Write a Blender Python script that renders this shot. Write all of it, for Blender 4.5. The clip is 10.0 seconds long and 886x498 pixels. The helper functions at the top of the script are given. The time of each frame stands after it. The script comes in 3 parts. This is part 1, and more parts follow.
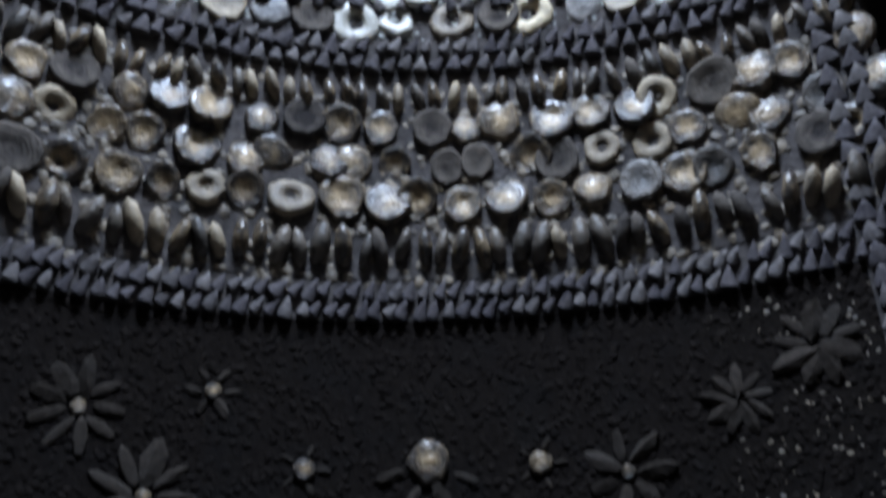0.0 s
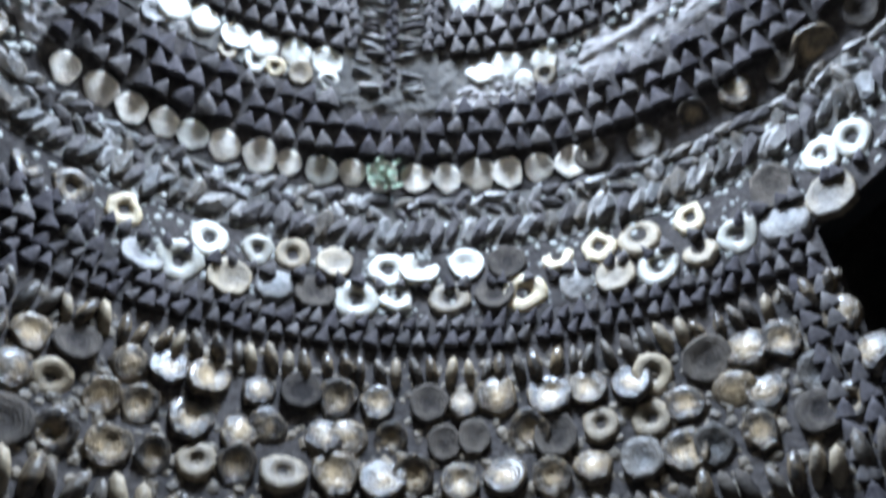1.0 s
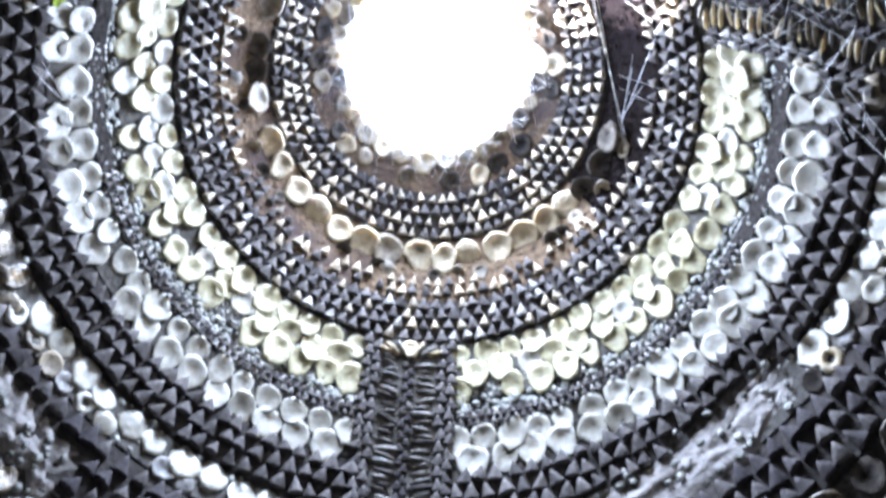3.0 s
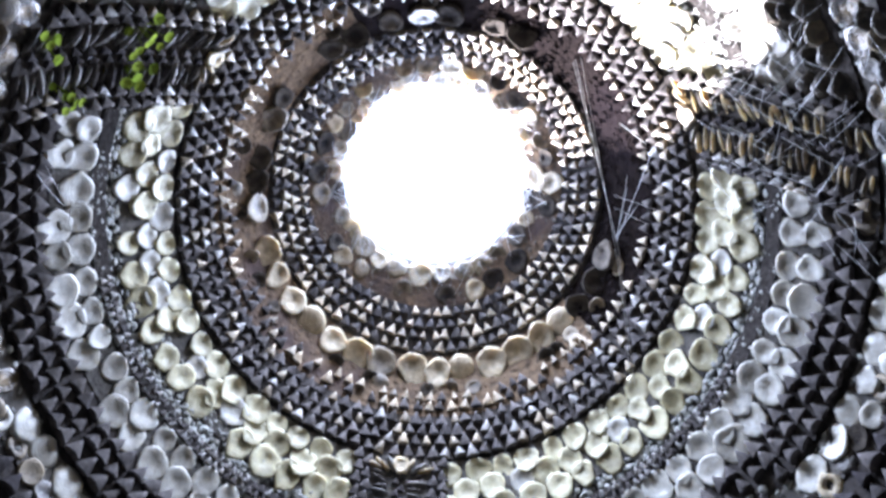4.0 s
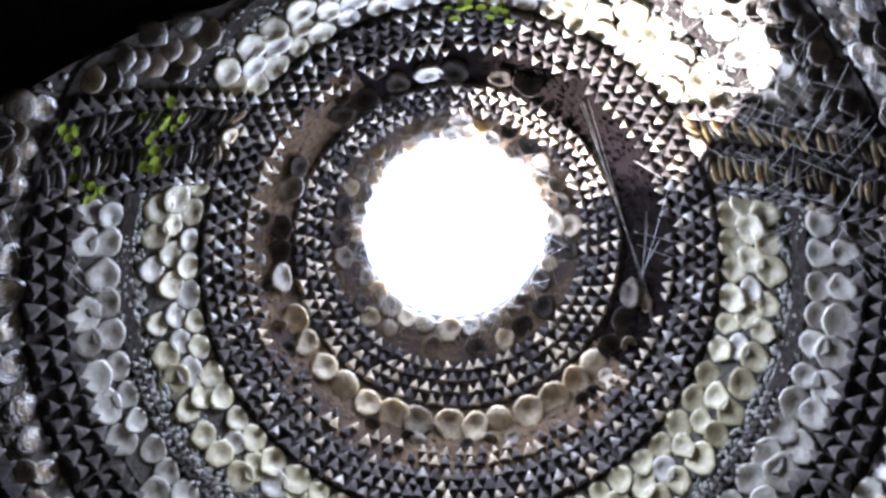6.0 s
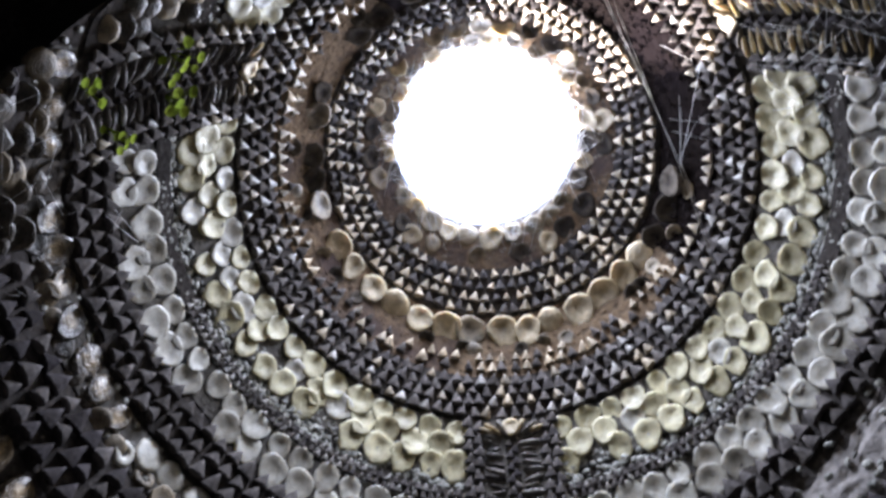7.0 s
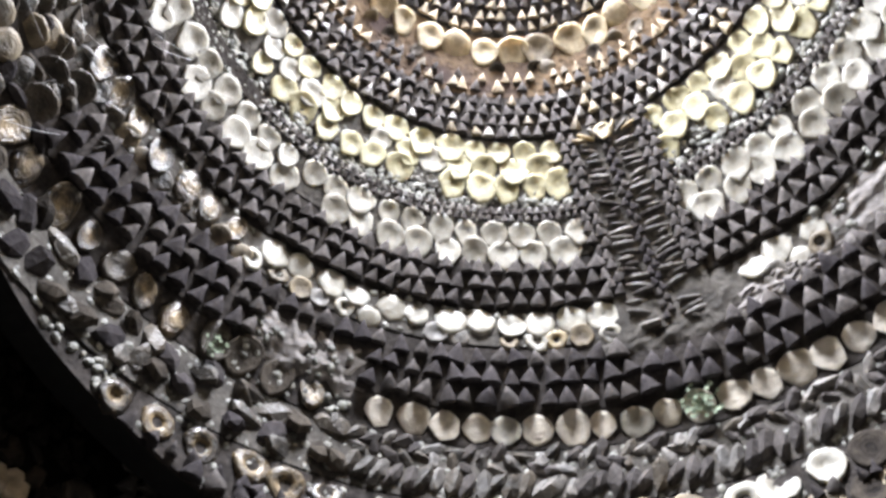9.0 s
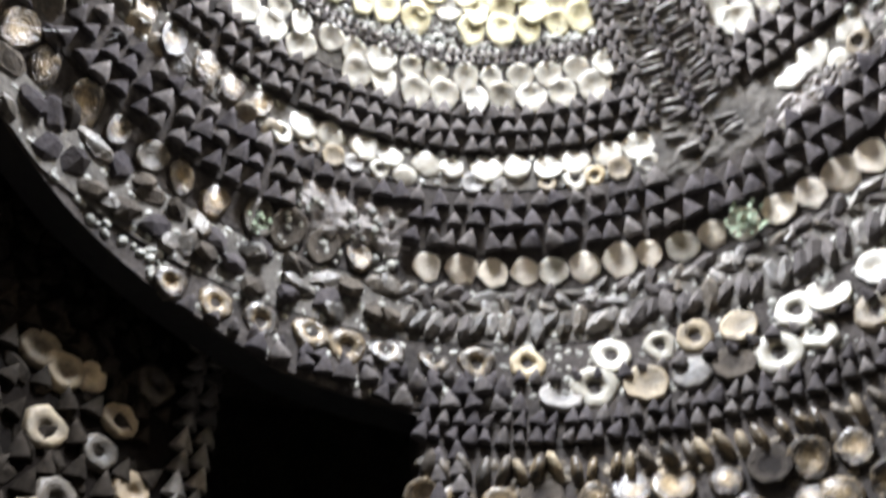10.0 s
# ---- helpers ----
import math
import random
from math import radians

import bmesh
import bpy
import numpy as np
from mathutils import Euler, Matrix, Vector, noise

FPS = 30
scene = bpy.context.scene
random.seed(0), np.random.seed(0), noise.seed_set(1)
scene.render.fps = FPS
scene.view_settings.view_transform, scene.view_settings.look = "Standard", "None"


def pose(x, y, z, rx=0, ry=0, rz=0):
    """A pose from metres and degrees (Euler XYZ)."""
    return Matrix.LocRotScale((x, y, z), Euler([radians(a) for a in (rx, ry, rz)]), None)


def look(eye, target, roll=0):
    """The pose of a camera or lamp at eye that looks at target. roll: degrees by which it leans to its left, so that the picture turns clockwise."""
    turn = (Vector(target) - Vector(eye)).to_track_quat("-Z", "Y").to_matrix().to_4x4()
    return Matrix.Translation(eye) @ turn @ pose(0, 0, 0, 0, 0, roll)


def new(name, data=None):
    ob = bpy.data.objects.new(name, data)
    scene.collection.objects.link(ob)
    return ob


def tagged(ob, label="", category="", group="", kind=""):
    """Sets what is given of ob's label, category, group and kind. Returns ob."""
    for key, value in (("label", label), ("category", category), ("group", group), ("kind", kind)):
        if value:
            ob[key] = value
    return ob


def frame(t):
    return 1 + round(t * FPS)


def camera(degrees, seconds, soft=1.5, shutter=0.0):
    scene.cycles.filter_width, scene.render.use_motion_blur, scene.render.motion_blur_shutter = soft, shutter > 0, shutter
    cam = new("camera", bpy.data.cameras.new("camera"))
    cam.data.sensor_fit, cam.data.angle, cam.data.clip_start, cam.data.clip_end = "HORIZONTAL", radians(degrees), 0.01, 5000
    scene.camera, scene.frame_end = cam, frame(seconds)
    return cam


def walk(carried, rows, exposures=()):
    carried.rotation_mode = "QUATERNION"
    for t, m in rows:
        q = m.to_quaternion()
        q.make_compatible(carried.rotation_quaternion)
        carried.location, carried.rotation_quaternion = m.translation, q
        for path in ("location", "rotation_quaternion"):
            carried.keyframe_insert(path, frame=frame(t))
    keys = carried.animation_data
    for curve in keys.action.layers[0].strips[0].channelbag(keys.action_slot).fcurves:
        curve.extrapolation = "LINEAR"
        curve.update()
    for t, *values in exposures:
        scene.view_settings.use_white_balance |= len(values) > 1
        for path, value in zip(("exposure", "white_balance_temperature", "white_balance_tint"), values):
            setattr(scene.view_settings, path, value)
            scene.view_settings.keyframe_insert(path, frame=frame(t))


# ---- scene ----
# The dome's axis is x = y = 0; EYE is the height of the camera, from which all the bands' heights are counted.
EYE = 1.45
cam = camera(52.00, 10.0, soft=2.8, shutter=0.5)
PATH = [
    (0.0, pose(-0.078, -0.361, EYE, 114.17, 2.28, -6.68)),
    (0.5, pose(-0.078, -0.361, EYE, 123.02, 2.23, -6.21)),
    (1.0, pose(-0.078, -0.361, EYE, 131.37, 1.93, -7.10)),
    (1.5, pose(-0.078, -0.361, EYE, 139.52, 2.35, -6.49)),
    (2.0, pose(-0.078, -0.361, EYE, 146.97, 1.86, -6.16)),
    (2.5, pose(-0.078, -0.361, EYE, 154.33, 1.29, -6.82)),
    (3.0, pose(-0.078, -0.361, EYE, 159.89, 1.12, -7.46)),
    (3.2, pose(-0.078, -0.361, EYE, 161.69, 1.08, -7.87)),
    (4.3, pose(-0.078, -0.361, EYE, 168.98, 1.04, -8.93)),
    (4.5, pose(-0.078, -0.361, EYE, 170.33, 1.06, -8.70)),
    (5.0, pose(-0.078, -0.361, EYE, 171.42, 0.98, -7.92)),
    (6.3, pose(-0.078, -0.361, EYE, 169.31, 0.23, -1.62)),
    (6.5, pose(-0.078, -0.361, EYE, 168.12, -0.06, -0.36)),
    (7.0, pose(-0.078, -0.361, EYE, 164.92, -0.42, 3.42)),
    (7.5, pose(-0.078, -0.361, EYE, 161.37, -0.74, 6.73)),
    (8.0, pose(-0.078, -0.361, EYE, 156.93, -0.72, 10.73)),
    (8.5, pose(-0.078, -0.361, EYE, 151.91, 0.16, 15.88)),
    (9.0, pose(-0.078, -0.361, EYE, 148.61, 1.39, 20.64)),
    (9.5, pose(-0.078, -0.361, EYE, 145.74, 2.14, 23.69)),
    (10.0, pose(-0.078, -0.361, EYE, 139.62, 3.66, 27.67)),
]
EXPOSURES = [(0.0, 4.52, 5400, 14), (1.0, 5.14, 5400, 11), (2.0, 5.36, 5430, 11), (2.5, 5.26, 5450, 14), (3.2, 4.76, 5420, 17), (4.5, 3.84, 5480, 22), (5.2, 3.7, 5580, 22), (6.5, 3.53, 5850, 22), (7.5, 3.74, 6250, 19), (9.0, 4.86, 6700, 18), (10.0, 5.22, 6700, 16)]
walk(cam, PATH, EXPOSURES)

# ---- world and light ----
world = bpy.data.worlds.new("sky")
scene.world = world
world.use_nodes = True
wn = world.node_tree.nodes
sky = wn.new("ShaderNodeTexSky")
sky.sky_type = "NISHITA"
sky.sun_disc = False
SUN_ELEVATION, SUN_AZIMUTH = 43.0, -38.0
sky.sun_elevation, sky.sun_rotation = radians(SUN_ELEVATION), radians(SUN_AZIMUTH)
world.node_tree.links.new(sky.outputs[0], wn["Background"].inputs[0])
wn["Background"].inputs[1].default_value = 0.12


def ray_dir(az, el):
    a, e = radians(az), radians(el)
    return Vector((math.sin(a) * math.cos(e), math.cos(a) * math.cos(e), math.sin(e)))


sun = new("sun", bpy.data.lights.new("sun", "SUN"))
sun.data.energy, sun.data.angle, sun.data.color = 4.4, radians(0.6), (1.0, 0.91, 0.76)
sun.matrix_world = look(ray_dir(SUN_AZIMUTH, SUN_ELEVATION) * 8, (0, 0, 0))

# the sky's light in the round opening at the top of the dome
oculus_light = new("oculus_skylight", bpy.data.lights.new("oculus_skylight", "AREA"))
oculus_light.data.shape, oculus_light.data.size = "DISK", 0.50
oculus_light.data.energy, oculus_light.data.color = 2.8, (0.86, 0.94, 1.0)
oculus_light.data.spread = radians(120)
oculus_light.matrix_world = pose(-0.005, -0.022, EYE + 2.40) @ look((0, 0, 0), (0.04, 0.06, -1))


# ---- materials ----
def material(name, base, second, rough=0.6, grain=60.0, blot=9.0, bump=0.4, per="object", spread=0.5, dirt=0.35, dirt_colour=(0.05, 0.045, 0.04), soft=0.0, rings=False, heart=(-0.46, 0.0)):
    """A procedural surface: two colours mixed piece by piece, fine grain, larger dirt patches and relief."""
    m = bpy.data.materials.new(name)
    m.use_nodes = True
    nt = m.node_tree
    n, l = nt.nodes, nt.links
    b = n["Principled BSDF"]
    b.inputs["Roughness"].default_value = rough
    b.inputs["Specular IOR Level"].default_value = 0.0 if rough >= 0.7 else 0.4
    coord = n.new("ShaderNodeNewGeometry")
    fine, coarse = n.new("ShaderNodeTexNoise"), n.new("ShaderNodeTexNoise")
    fine.inputs["Scale"].default_value, fine.inputs["Detail"].default_value = grain, 6.0
    coarse.inputs["Scale"].default_value, coarse.inputs["Detail"].default_value = blot, 4.0
    for t in (fine, coarse):
        l.new(coord.outputs["Position"], t.inputs["Vector"])
    rnd = n.new("ShaderNodeObjectInfo").outputs["Random"] if per == "object" else coord.outputs["Random Per Island"]
    add = n.new("ShaderNodeMath")
    add.operation = "MULTIPLY_ADD"
    l.new(rnd, add.inputs[0])
    add.inputs[1].default_value = spread
    sub = n.new("ShaderNodeMath")
    sub.operation = "MULTIPLY_ADD"
    l.new(fine.outputs[0], sub.inputs[0])
    sub.inputs[1].default_value, sub.inputs[2].default_value = 1.2, -0.35
    l.new(sub.outputs[0], add.inputs[2])
    blend, height = add.outputs[0], fine.outputs[0]
    if rings:  # growth lines round the middle of the valve
        place = n.new("ShaderNodeTexCoord")
        far = n.new("ShaderNodeVectorMath")
        far.operation = "LENGTH"
        l.new(place.outputs["Object"], far.inputs[0])
        wob = n.new("ShaderNodeMath")
        wob.operation = "MULTIPLY_ADD"
        l.new(fine.outputs[0], wob.inputs[0])
        wob.inputs[1].default_value = 0.28
        l.new(far.outputs["Value"], wob.inputs[2])
        beat = n.new("ShaderNodeMath")
        beat.operation = "MULTIPLY"
        l.new(wob.outputs[0], beat.inputs[0])
        beat.inputs[1].default_value = 62.0
        line = n.new("ShaderNodeMath")
        line.operation = "SINE"
        l.new(beat.outputs[0], line.inputs[0])
        tone, relief = n.new("ShaderNodeMath"), n.new("ShaderNodeMath")
        for node, amount_, base_ in ((tone, 0.07, add.outputs[0]), (relief, 0.07, fine.outputs[0])):
            node.operation = "MULTIPLY_ADD"
            l.new(line.outputs[0], node.inputs[0])
            node.inputs[1].default_value = amount_
            l.new(base_, node.inputs[2])
        eye = n.new("ShaderNodeMapRange")
        eye.inputs["From Min"].default_value, eye.inputs["From Max"].default_value = 0.12, 0.34
        eye.inputs["To Min"].default_value, eye.inputs["To Max"].default_value = heart
        l.new(far.outputs["Value"], eye.inputs["Value"])
        total = n.new("ShaderNodeMath")
        total.operation = "ADD"
        l.new(tone.outputs[0], total.inputs[0])
        l.new(eye.outputs[0], total.inputs[1])
        blend, height = total.outputs[0], relief.outputs[0]
    mix = n.new("ShaderNodeMix")
    mix.data_type = "RGBA"
    mix.inputs["A"].default_value, mix.inputs["B"].default_value = (*base, 1), (*second, 1)
    mix.clamp_factor = True
    l.new(blend, mix.inputs["Factor"])
    ramp = n.new("ShaderNodeValToRGB")
    ramp.color_ramp.elements[0].position, ramp.color_ramp.elements[1].position = 0.48, 0.66
    l.new(coarse.outputs[0], ramp.inputs[0])
    amount = n.new("ShaderNodeMath")
    amount.operation = "MULTIPLY"
    l.new(ramp.outputs[0], amount.inputs[0])
    amount.inputs[1].default_value = dirt
    mix2 = n.new("ShaderNodeMix")
    mix2.data_type = "RGBA"
    mix2.inputs["B"].default_value = (*dirt_colour, 1)
    l.new(amount.outputs[0], mix2.inputs["Factor"])
    l.new(mix.outputs["Result"], mix2.inputs["A"])
    l.new(mix2.outputs["Result"], b.inputs["Base Color"])
    b.inputs["Subsurface Weight"].default_value, b.inputs["Subsurface Scale"].default_value = soft, 0.02
    b.inputs["Subsurface Radius"].default_value = (1.0, 0.85, 0.6)
    bm_ = n.new("ShaderNodeBump")
    bm_.inputs["Strength"].default_value, bm_.inputs["Distance"].default_value = bump, 0.004
    l.new(height, bm_.inputs["Height"])
    l.new(bm_.outputs[0], b.inputs["Normal"])
    return m


MORTAR = material("mortar", (0.28, 0.26, 0.25), (0.50, 0.47, 0.455), 0.9, 90, 12, 0.8, "island", 0.0, 0.6, (0.07, 0.06, 0.055))
MORTAR_GREY = material("grey_mortar", (0.10, 0.092, 0.085), (0.24, 0.225, 0.205), 0.9, 90, 12, 0.8, "island", 0.0, 0.5, (0.03, 0.03, 0.03))
MORTAR_DARK = material("sooty_mortar", (0.055, 0.049, 0.047), (0.15, 0.135, 0.126), 0.9, 90, 12, 0.8, "island", 0.0, 0.5, (0.02, 0.02, 0.02))
MORTAR_DEEP = material("deep_brown_mortar", (0.010, 0.008, 0.008), (0.030, 0.023, 0.021), 0.9, 70, 7, 0.9, "island", 0.0, 0.6, (0.018, 0.014, 0.016))
MORTAR_RUST = material("rust_stained_mortar", (0.10, 0.075, 0.055), (0.36, 0.25, 0.155), 0.9, 70, 7, 0.9, "island", 0.0, 0.8, (0.075, 0.058, 0.06))
DARK = material("dark_shell", (0.05, 0.046, 0.047), (0.17, 0.154, 0.148), 0.74, 110, 14, 0.6, "object", 0.6, 0.5)
BLACK = material("blackened_shell", (0.032, 0.029, 0.032), (0.095, 0.086, 0.088), 0.72, 110, 14, 0.6, "object", 0.6, 0.4)
# near-black albedos that hold the gloom of the passage and the lower pier
SHADE_BLACK = material("shade_black_grit", (0.0065, 0.0055, 0.005), (0.018, 0.015, 0.013), 0.7, 110, 14, 0.5, "island", 0.5, 0.3, (0.01, 0.01, 0.01))
PETAL = material("shade_dark_petal_shell", (0.010, 0.0085, 0.007), (0.044, 0.037, 0.031), 0.75, 110, 14, 0.5, "object", 0.6, 0.4)
# damp grey, its albedo also lowered for the weaker light at lower left
WET_DIM = material("damp_dim_grey_shell", (0.03, 0.027, 0.026), (0.13, 0.112, 0.094), 0.7, 70, 30, 0.8, "object", 0.7, 0.6, rings=True)
TAN = material("tan_shell", (0.52, 0.46, 0.37), (0.80, 0.74, 0.65), 0.62, 80, 30, 0.6, "object", 0.8, 0.3, (0.2, 0.15, 0.1), rings=True, heart=(-0.12, 0.0))
BUFF_SHELL = material("buff_shell", (0.36, 0.29, 0.18), (0.70, 0.59, 0.40), 0.55, 80, 26, 0.6, "object", 0.75, 0.45, (0.16, 0.12, 0.07), 0.3, True)
CHIPS = material("broken_brown_shell", (0.03, 0.025, 0.02), (0.20, 0.16, 0.11), 0.6, 120, 10, 0.5, "island", 0.8, 0.4)
# pearly shell whose pale gold middle also paints the discs' highlights
PEARL_GLINT = material("damp_pearly_glint_shell", (0.036, 0.030, 0.026), (0.40, 0.295, 0.165), 0.32, 90, 34, 1.0, "object", 0.35, 0.75, rings=True, heart=(0.40, -0.24))
WEB = material("cobweb_silk", (0.5, 0.5, 0.5), (0.7, 0.7, 0.7), 0.5, 60, 9, 0.0, "island", 0.0, 0.0)
# brown darkened further, for the weaker light at lower left
DUSK = material("dusky_brown_shell", (0.03, 0.026, 0.022), (0.14, 0.115, 0.088), 0.5, 90, 24, 0.9, "object", 0.7, 0.4, rings=True)
LEAF = material("fern_leaf", (0.17, 0.25, 0.025), (0.34, 0.43, 0.06), 0.7, 40, 9, 0.2, "object", 0.6, 0.2)
MOSS = material("green_weed", (0.26, 0.33, 0.23), (0.46, 0.54, 0.42), 0.7, 60, 9, 0.4, "object", 0.6, 0.2)
WHITE = material("white_shell", (0.28, 0.26, 0.215), (0.64, 0.62, 0.555), 0.45, 60, 26, 0.35, "object", 0.75, 0.45, (0.16, 0.13, 0.09), 0.2, True)
CREAM = material("cream_shell", (0.28, 0.245, 0.125), (0.70, 0.65, 0.43), 0.45, 60, 26, 0.35, "object", 0.75, 0.45, (0.16, 0.13, 0.08), 0.2, True)
GREY = material("grey_shell", (0.10, 0.095, 0.09), (0.30, 0.275, 0.25), 0.55, 90, 26, 0.6, "object", 0.7, 0.5, rings=True)
BROWN = material("brown_shell", (0.12, 0.093, 0.062), (0.36, 0.29, 0.19), 0.6, 80, 26, 0.6, "object", 0.7, 0.5, rings=True)
GOLD = material("golden_brown_shell", (0.26, 0.20, 0.135), (0.60, 0.48, 0.32), 0.55, 110, 20, 0.6, "object", 0.7, 0.4)
GRAIN = material("shell_grit", (0.10, 0.10, 0.09), (0.42, 0.42, 0.38), 0.6, 120, 10, 0.5, "island", 0.8, 0.4)
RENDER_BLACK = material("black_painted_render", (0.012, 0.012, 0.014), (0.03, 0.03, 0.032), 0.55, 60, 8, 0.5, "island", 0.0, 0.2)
STONE = material("trodden_chalk_floor", (0.16, 0.145, 0.13), (0.30, 0.275, 0.245), 0.9, 40, 5, 0.6, "island", 0.0, 0.4)


# ---- the dome's shape ----
HEIGHTS = (-1.45, 0.427, 0.881, 1.243, 1.273, 1.485, 1.588, 1.877, 2.153, 2.243, 2.36, 2.50, 2.62)
RADII = (0.930, 0.918, 0.887, 0.850, 0.823, 0.755, 0.711, 0.552, 0.405, 0.339, 0.234, 0.265, 0.31)


def radius(h):
    """The dome's inner radius at a height over the eye, its corners rounded a little."""
    return sum(float(np.interp(h + d, HEIGHTS, RADII)) for d in (-0.02, 0, 0.02)) / 3


JAMBS = ((-101, -42), (48, 100), (112, 360 - 106))  # the openings, azimuth from y towards x
ARCH_AZ = (-101, -98, -91, -81, -70, -57, -42, 48, 57, 70, 81, 91, 97, 100, 112, 118, 135, 142, 150, 165, 180, 200, 212, 223, 236, 247, 254)
ARCH_H = (0.80, 1.03, 1.10, 1.05, 1.01, 0.96, 0.93, 0.93, 0.97, 1.01, 1.05, 1.09, 1.02, 0.80, 0.90, 1.10, 1.33, 1.42, 1.50, 1.60, 1.66, 1.70, 1.69, 1.65, 1.53, 1.39, 0.95)


def opening(az):
    """The height of the arch's edge at an azimuth, or the floor where a pier stands."""
    az = (az + 106) % 360 - 106
    if any(a <= az <= b for a, b in JAMBS):
        return float(np.interp(az, ARCH_AZ, ARCH_H))
    return -EYE


def at(az, h, out=0.0):
    """The point of the dome's inner face, and its directions: along the ring, up the wall, into the room."""
    a = radians(az)
    rad = Vector((math.sin(a), math.cos(a), 0))
    slope = (radius(h + 0.02) - radius(h - 0.02)) / 0.04
    up = (rad * slope + Vector((0, 0, 1))).normalized()
    along = Vector((math.cos(a), -math.sin(a), 0))
    inward = along.cross(up) * -1
    if inward.dot(rad) > 0:
        inward = -inward
    lean = min(1.0, max(0.0, (h - 2.153) / 0.207))  # the opening stands a little off the axis
    return rad * radius(h) + Vector((-0.005 * lean, -0.0215 * lean, EYE + h)) + inward * out, along, up, inward


def finish(bm, name, mat, smooth=False):
    me = bpy.data.meshes.new(name)
    bmesh.ops.recalc_face_normals(bm, faces=bm.faces)
    if smooth:
        for f in bm.faces:
            f.smooth = True
    bm.to_mesh(me)
    bm.free()
    me.materials.append(mat)
    return me


def part(name, me, parent, label="", kind=""):
    ob = new(name, me)
    ob.parent = parent
    return tagged(ob, label=label, kind=kind)


def columns():
    cols = [float(a) for a in np.arange(-106, 254, 1.5)]
    for a, b in JAMBS:
        cols += [a - 0.02, a, b, b + 0.02]
    return sorted(set(cols))


def dome_mesh():
    bm = bmesh.new()
    rows = [-1.45, -0.7, 0.0] + [float(h) for h in np.arange(0.2, 2.30, 0.05)] + [2.31, 2.35, 2.375, 2.42]
    cols = columns()
    inner, outer = [], []
    for az in cols:
        low = opening(az)
        a, b = [], []
        for h in rows:
            p, _, _, n = at(az, max(h, low))
            a.append(bm.verts.new(p))
            b.append(bm.verts.new(p - n * 0.055))
        inner.append(a), outer.append(b)
    for i in range(len(cols)):
        j = (i + 1) % len(cols)
        li, lj = opening(cols[i]), opening(cols[j])
        start = None
        for k in range(len(rows) - 1):
            if rows[k + 1] <= max(li, lj) + 1e-6 and not (rows[k + 1] > min(li, lj) + 1e-6 and abs(li - lj) < 0.5):
                continue
            if start is None:
                start = k
            bm.faces.new((inner[i][k], inner[j][k], inner[j][k + 1], inner[i][k + 1]))
            bm.faces.new((outer[i][k], outer[i][k + 1], outer[j][k + 1], outer[j][k]))
        if start is not None:
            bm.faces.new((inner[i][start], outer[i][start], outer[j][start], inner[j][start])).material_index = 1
        bm.faces.new((inner[i][-1], inner[j][-1], outer[j][-1], outer[i][-1]))
    bmesh.ops.remove_doubles(bm, verts=bm.verts, dist=0.0005)
    me = finish(bm, "dome", MORTAR_DARK, False)
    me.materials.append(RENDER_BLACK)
    return me


dome = new("dome_wall", dome_mesh())
tagged(dome, "beehive dome of dark mortar set with rings of sea shells, open to the sky at its top", "dome", kind="structure")


# ---- shells ----
def shell_cone(seed, mat, tall=True):
    """A spired shell set with its point upwards: a lit cone over a round base that faces the floor."""
    rng = random.Random(seed)
    bm = bmesh.new()
    n, lean = 8, rng.uniform(-0.10, 0.10)
    rows = ((0.30, -0.40, -0.04), (0.48, -0.33, 0.0), (0.40, -0.10, 0.10), (0.20, 0.20, 0.24)) if tall else ((0.34, -0.38, -0.02), (0.50, -0.28, 0.02), (0.43, -0.08, 0.10), (0.24, 0.16, 0.24))
    rings = []
    for r, y, z in rows:
        r *= rng.uniform(0.94, 1.06)
        rings.append([bm.verts.new((r * math.cos(2 * math.pi * q / n) * rng.uniform(0.94, 1.06) + lean * (y + 0.4), y - 0.32 * r * math.sin(2 * math.pi * q / n), z + r * 0.82 * math.sin(2 * math.pi * q / n))) for q in range(n)])
    tip = bm.verts.new((lean, 0.52 if tall else 0.46, 0.38))
    for a, b in zip(rings, rings[1:]):
        for q in range(n):
            bm.faces.new((a[q], a[(q + 1) % n], b[(q + 1) % n], b[q]))
    bm.faces.new(rings[0])
    for q in range(n):
        bm.edges.get((rings[1][q], rings[1][(q + 1) % n])).smooth = False
    for q in range(n):
        bm.faces.new((rings[-1][q], rings[-1][(q + 1) % n], tip))
    return finish(bm, "spired_shell", mat, True)


def shell_disc(seed, mat, profile, point=0.0):
    """A round flat shell: rings of radius and height from the rim to the middle."""
    rng = random.Random(seed)
    bm = bmesh.new()
    n, rings = 14, []
    wob = [1 + rng.uniform(-0.10, 0.10) for _ in range(n)]
    ox, oy = rng.uniform(-0.06, 0.06), rng.uniform(-0.02, 0.10)
    for i, (r, z) in enumerate(profile):
        w = i / len(profile)
        ring = []
        for k in range(n):
            t = 2 * math.pi * k / n
            q = r * wob[k] * (1 + point * max(0, -math.sin(t)) ** 3)
            ring.append(bm.verts.new((q * math.cos(t) + ox * w, q * math.sin(t) + oy * w, z + rng.uniform(-0.012, 0.012))))
        rings.append(ring)
    for a, b in zip(rings, rings[1:]):
        for k in range(n):
            bm.faces.new((a[k], a[(k + 1) % n], b[(k + 1) % n], b[k]))
    bm.faces.new(rings[-1])
    return finish(bm, "round_shell", mat, True)


